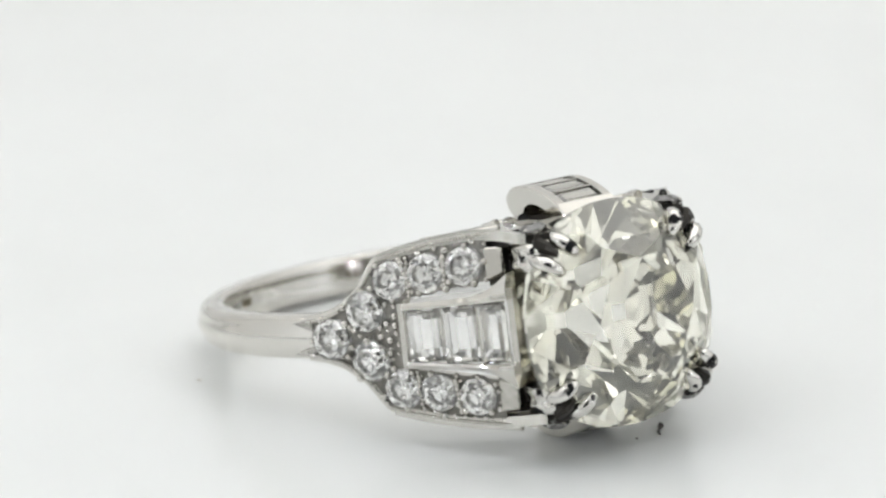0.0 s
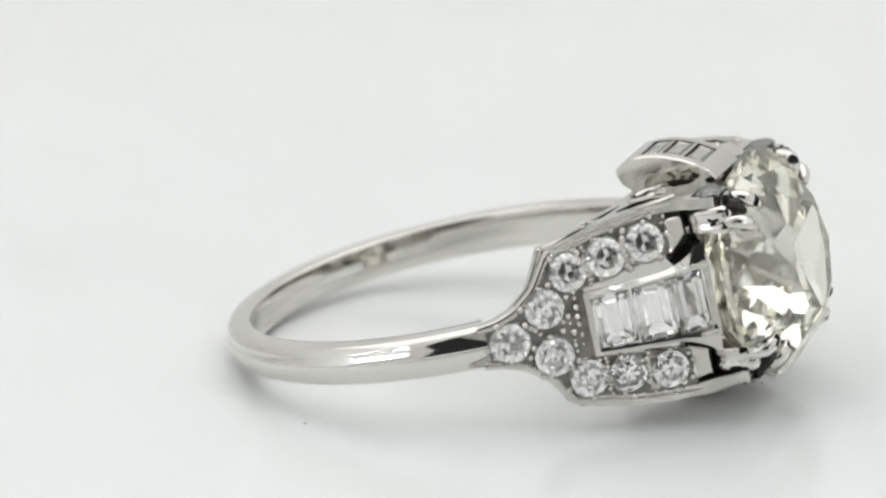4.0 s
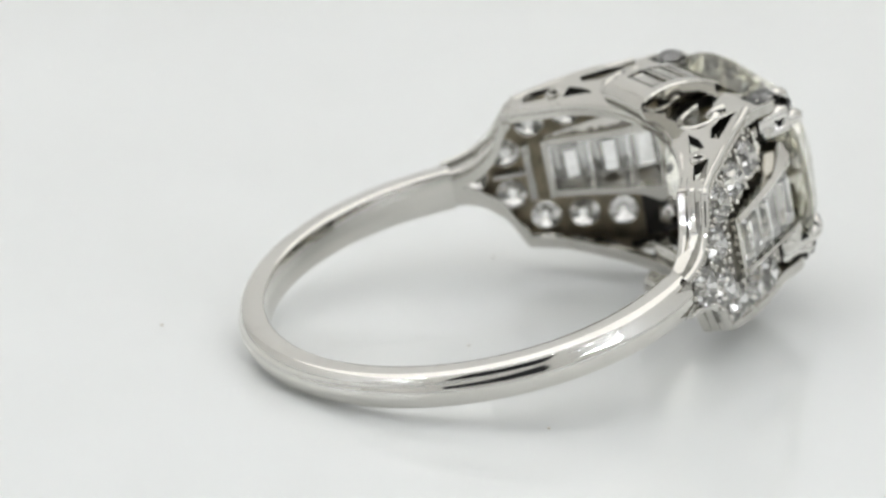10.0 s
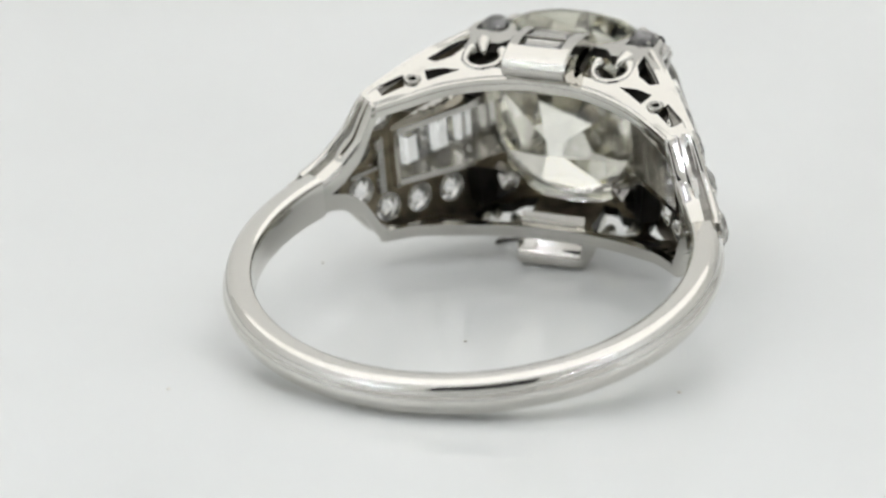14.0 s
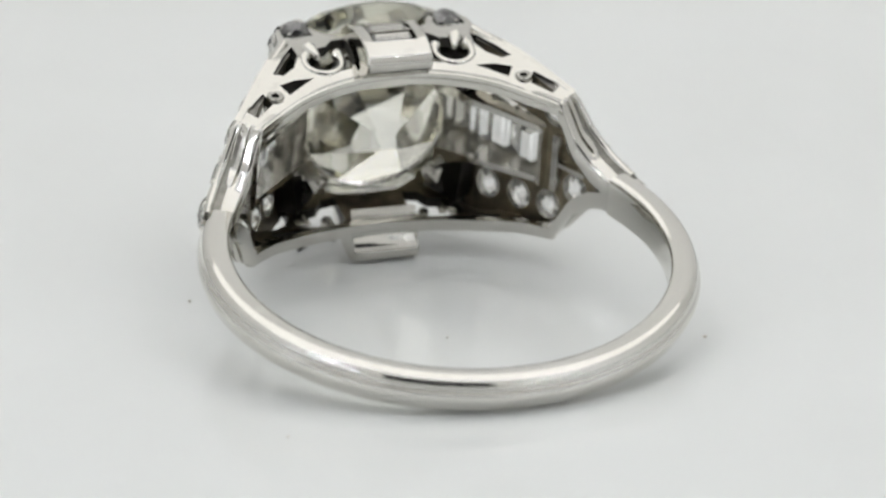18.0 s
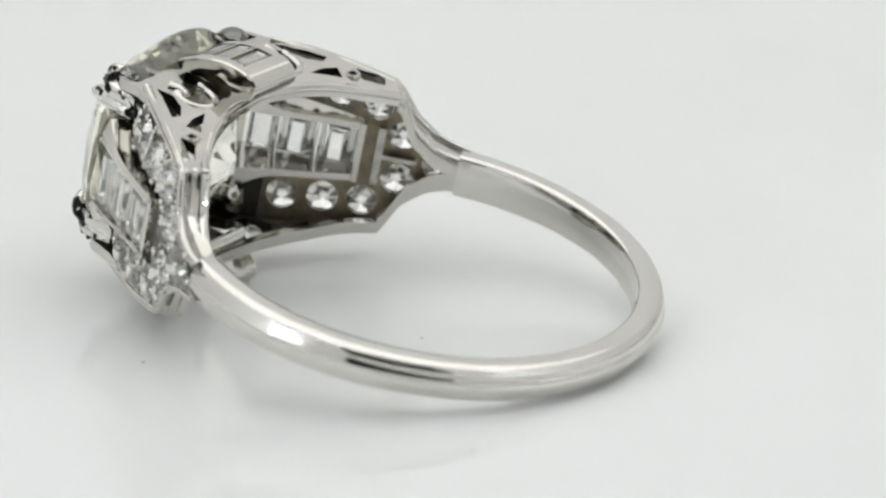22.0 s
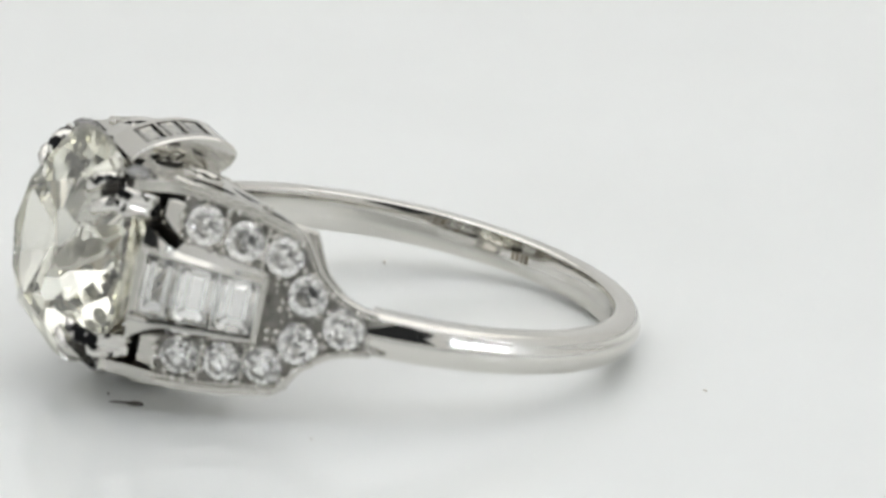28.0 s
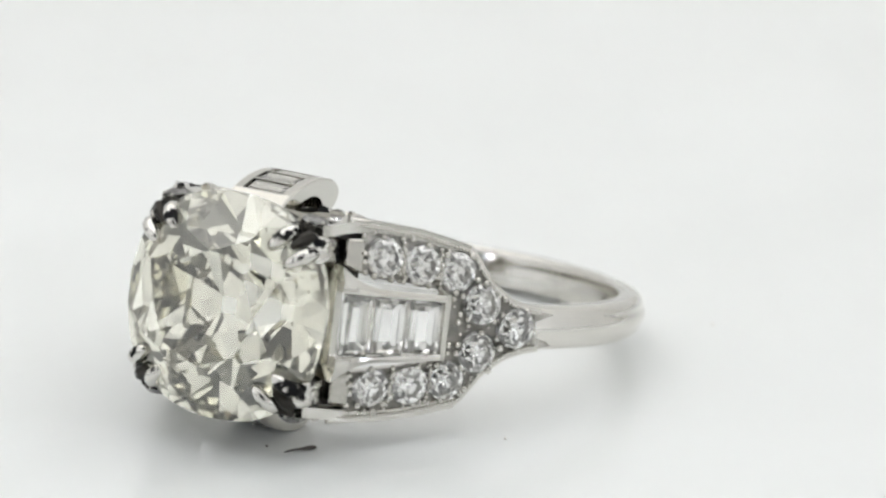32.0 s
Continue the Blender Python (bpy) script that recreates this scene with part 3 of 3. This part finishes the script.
def bridge(ring, sz, bag):
    """The arched strap over the middle of one side wall, set with three baguettes."""
    prof = [(8.66, 3.0), (8.56, 3.3), (8.30, 3.62), (7.94, 3.98), (7.86, 4.44), (8.34, 4.80), (9.2, 4.90), (9.9, 4.82), (10.6, 4.62),
            (11.2, 4.36), (11.65, 4.05), (11.9, 3.75)]
    inner = [(8.95, 2.7), (8.92, 3.0), (8.90, 3.45), (8.92, 3.75), (9.0, 3.95), (9.15, 4.10), (9.5, 4.22), (9.95, 4.20), (10.5, 4.04),
             (11.0, 3.80), (11.3, 3.58), (11.45, 3.35)]
    if sz < 0:
        prof = [(y + 0.15 * max(0, min(1, (9.3 - y) / 0.8)), z) for y, z in prof]
    prof, inner = finer(prof), finer(inner)
    bm = bmesh.new()
    rings = []
    for (y, z), (yi, zi) in zip(prof, inner):
        o = Vector((0, y - yi, z - zi)).normalized() * 0.07
        rings.append([(-1.30, yi, zi * sz), (-1.30, y - o.y, (z - o.z) * sz), (-1.23, y, z * sz), (1.23, y, z * sz),
                      (1.30, y - o.y, (z - o.z) * sz), (1.30, yi, zi * sz)])
    loft_into(bm, rings)
    st = part("bridge", bm, PLATINUM, ring, "polished arched bridge set with three baguettes", smooth=35)
    cb = bmesh.new()
    spots = ((9.2, 4.87), (10.08, 4.78), (10.92, 4.49))
    for k, (y, z) in enumerate(spots):
        n = (0.03, 0.27, 0.45)[k]
        m = Matrix.Translation((0, y, z * sz)) @ Matrix.Rotation(-n * sz, 4, "X")
        bmesh.ops.create_cube(cb, size=1, matrix=m @ Matrix.Diagonal((1.78, 0.80, 0.44, 1)))
    cut(st, cb)
    for k, (y, z) in enumerate(spots):
        n = (0.03, 0.27, 0.45)[k]
        out = Vector((0, math.sin(n), math.cos(n) * sz))
        m = frame_at(Vector((0, y, z * sz)) - out * 0.20, out, (0, 1, 0)) @ Matrix.Diagonal((0.78, 1.74, 0.7, 1))
        twin("baguette_diamond", bag.data, st, m, "small clear baguette diamond")
    return st


def prong(ring, sx, sz, small):
    """A corner prong: a flaring engraved block on a dark post, a tiny stone on its side and two claws over the girdle."""
    bm = bmesh.new()
    tube_into(bm, [(2.75 * sx, 10.6, 2.75 * sz), (3.10 * sx, 11.3, 3.05 * sz), (3.2 * sx, 12.5, 3.15 * sz)], [0.46, 0.5, 0.5], 8)
    # The post is black to stand for the shaded gap around it.
    pr = part("prong", bm, GAP_SHADE, ring, "corner prong on a post coloured dark for the shade behind its block", smooth=40)
    bm = bmesh.new()
    rings = []
    for y, g in ((11.35, 0.82), (11.5, 0.95), (12.0, 1.0), (12.5, 1.02), (12.85, 0.99), (13.02, 0.90), (13.1, 0.78)):
        sec = []
        for k in range(25):
            t = radians(106 - 116 * k / 24)
            r = 0.95 / (math.cos(t) ** 4 + math.sin(t) ** 4) ** 0.25 * (1 + 0.045 * math.cos(9 * t + 0.5)) * g
            sec.append((2.92 + r * math.cos(t), 2.44 + r * math.sin(t)))
        sec += [(3.35, 2.36), (3.0, 2.72), (2.7, 2.95)]
        rings.append([(x * sx, y, z * sz) for x, z in sec])
    loft_into(bm, rings)
    cp = part("corner_block", bm, ENGRAVED, pr, "bright fluted corner block with irregular black patches", smooth=40)
    # Base and inner top are coloured black for the shade around the block.
    coat_faces(cp, lambda p, n: p.y < 11.45 or (p.y > 13.0 and abs(p.x) + abs(p.z) < 6.0))
    for cx, cz, ex, ez, wide in ((2.66, 3.24, 2.06, 2.60, 0.92), (3.50, 2.54, 2.80, 2.00, 0.92)):
        bm = bmesh.new()
        path = finer([(cx, 12.5, cz), (cx * 1.02, 13.0, cz * 1.02), (cx * 0.97 + ex * 0.03, 13.34, cz * 0.97 + ez * 0.03),
                      (cx * 0.62 + ex * 0.38, 13.60, cz * 0.62 + ez * 0.38), (ex, 13.66, ez)], 3)
        fat = [(0.24, 0.32, 0.35, 0.31, 0.20, 0.06)[min(i // 3, 4)] * (1 - (i % 3) / 3) + (0.24, 0.32, 0.35, 0.31, 0.20, 0.06)[min(i // 3, 4) + 1] * (i % 3) / 3
               for i in range(len(path))]
        fat[-1] = 0.08
        tube_into(bm, [(x * sx, y, z * sz) for x, y, z in path], [f * wide for f in fat], 10)
        part("claw", bm, ENGRAVED, pr, "bright pointed claw with irregular black patches", smooth=50)
    # A solid black piece stands for the shaded hollow between the claws.
    bm = bmesh.new()
    path = [(3.40, 12.9, 3.22), (3.22, 13.20, 3.06), (2.85, 13.36, 2.75)]
    tube_into(bm, [(x * sx, y, z * sz) for x, y, z in path], [0.30, 0.28, 0.14], 8)
    part("notch_shade", bm, GAP_SHADE, pr, "black piece that stands for the shaded hollow between the claws", smooth=40)
    bm = bmesh.new()
    for k in range(5):
        t = radians(20 + k * 72)
        ball_into(bm, ((3.08 + 0.46 * math.cos(t)) * sx, 12.24 + 0.46 * math.sin(t), sz * 3.72), 0.10, 1)
    part("grain", bm, PLATINUM, pr, smooth=60)
    m = frame_at((3.08 * sx, 12.22, sz * 3.72), (0.1 * sx, -0.05, sz), (0, 1, 0)) @ Matrix.Scale(0.56, 4)
    twin("accent_diamond", small.data, pr, m, "tiny single-cut diamond")
    # black block added behind the gap between the pave row and the stone, to show its shade
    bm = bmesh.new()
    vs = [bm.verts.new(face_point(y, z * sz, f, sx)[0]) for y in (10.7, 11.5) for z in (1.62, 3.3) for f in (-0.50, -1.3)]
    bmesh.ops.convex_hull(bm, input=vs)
    part("gap_backing", bm, GAP_SHADE, pr, "black block added to shade the gap")
    # bright stub that closes the pave row beside the dark gap
    bm = bmesh.new()
    p, n, d = face_point(10.86, 2.5 * sz, 0.0, sx)
    vs = [bm.verts.new(p + d * a + n * b + Vector((0, 0, c))) for a in (-0.12, 0.62) for b in (-0.9, 0.12 if a < 0 else -0.02) for c in (-0.34 * sz if a > 0 else -0.66 * sz, 0.66 * sz)]
    bmesh.ops.convex_hull(bm, input=vs)
    bmesh.ops.bevel(bm, geom=list(bm.edges), offset=0.06, segments=1, affect="EDGES")
    part("collet", bm, PLATINUM, pr, "upright wall at the end of the pave row")
    return pr


def engagement_ring():
    ring = tagged(new("engagement_ring"), "platinum ring with a large old-cut diamond lying on a white turntable", "ring")
    band("shank", 27.0, -207.0, 150, shank_section, BRIGHT, ring, "plain polished shank with fine scratches", smooth=50)
    # worn maker's marks inside the shank
    for k in range(4):
        a0 = -59.5 + 1.5 * k
        band("hallmark", a0, a0 + (0.9 if k % 2 else 1.1), 2, lambda a: [(8.355, -0.17), (8.355, 0.17), (8.45, 0.17), (8.45, -0.17)], DIM_TARNISH, ring, "worn illegible stamp")
    small = part("accent_diamond", brilliant(1.0, 0.48, 38.0, 43.5, 0.05, 0.05, True), SMALL_DIAMOND)
    bag = part("baguette_diamond", baguette(1.0, 1.0, 1.0), SMALL_DIAMOND)
    for sx in (1, -1):
        shoulder(ring, sx, small)
        channel(ring, sx, bag)
    for sz in (1, -1):
        gallery(ring, sz)
        bridge(ring, sz, bag)
        for sx in (1, -1):
            prong(ring, sx, sz, small)
    bpy.data.objects.remove(small)
    bpy.data.objects.remove(bag)
    # the stone
    bm = brilliant(4.34, 0.47, 39.5, 40.0, 0.16, 0.07, True, 0.25)
    st = part("centre_diamond", bm, DIAMOND, ring, "large round cushion old-cut diamond with a warm tint")
    st.matrix_basis = frame_at((0.02, 12.76, 0), (-0.035, 1, 0), (1, 0, 0))
    # basket under it
    bm = bmesh.new()
    rings = [[(r * math.cos(a), y, r * math.sin(a)) for a in (2 * math.pi * i / 48 for i in range(48))]
             for r, y in ((2.76, 11.02), (2.86, 10.96), (2.96, 11.06), (3.12, 11.42), (3.04, 11.46), (2.86, 11.24), (2.76, 11.02))]
    loft_into(bm, rings, caps=False)
    bmesh.ops.remove_doubles(bm, verts=bm.verts, dist=0.001)
    bk = part("basket", bm, WORN, ring, "round basket ring under the stone", smooth=40)
    for sx in (1, -1):
        for sz in (1, -1):
            bm = bmesh.new()
            tube_into(bm, [(2.15 * sx, 10.3, 2.1 * sz), (2.6 * sx, 11.1, 2.5 * sz), (3.2 * sx, 12.2, 3.0 * sz)], [0.26, 0.32, 0.36], 8)
            part("strut", bm, WORN, bk, smooth=60)
            bm = bmesh.new()
            vs = [bm.verts.new((x * sx, y, z * sz)) for x, y, z in ((2.0, 10.3, 2.75), (2.75, 10.3, 2.0), (2.05, 10.25, 2.05), (2.9, 11.0, 2.9), (2.5, 10.05, 2.5))]
            bmesh.ops.convex_hull(bm, input=vs)
            part("gusset", bm, WORN, bk, "three-cornered gusset between basket and corner post")
    return ring


RING = engagement_ring()
TABLE = turntable()
SPECKS = [speck(10.15, -1.5, 0.18, PALE_DUST, 3), fibre(-1.7, 13.0, 1.3, 55, DUST), speck(-0.4, 13.3, 0.13, DUST, 5),
          speck(-7.85, -7.68, 0.16, PALE_DUST, 7), speck(0.74, 1.1, 0.15, PALE_DUST, 8), speck(-7.65, 7.83, 0.15, PALE_DUST, 9)]


def motions():
    walk(TABLE, [(t, pose(0, 0, 0, 0, 0, a)) for t, a in TURN])
    walk(RING, [(t, pose(0, 0, 0, 0, 0, a) @ LIE) for t, a in TURN])
    for ob, m in SPECKS:
        walk(ob, [(t, pose(0, 0, 0, 0, 0, a) @ m) for t, a in TURN])


motions()
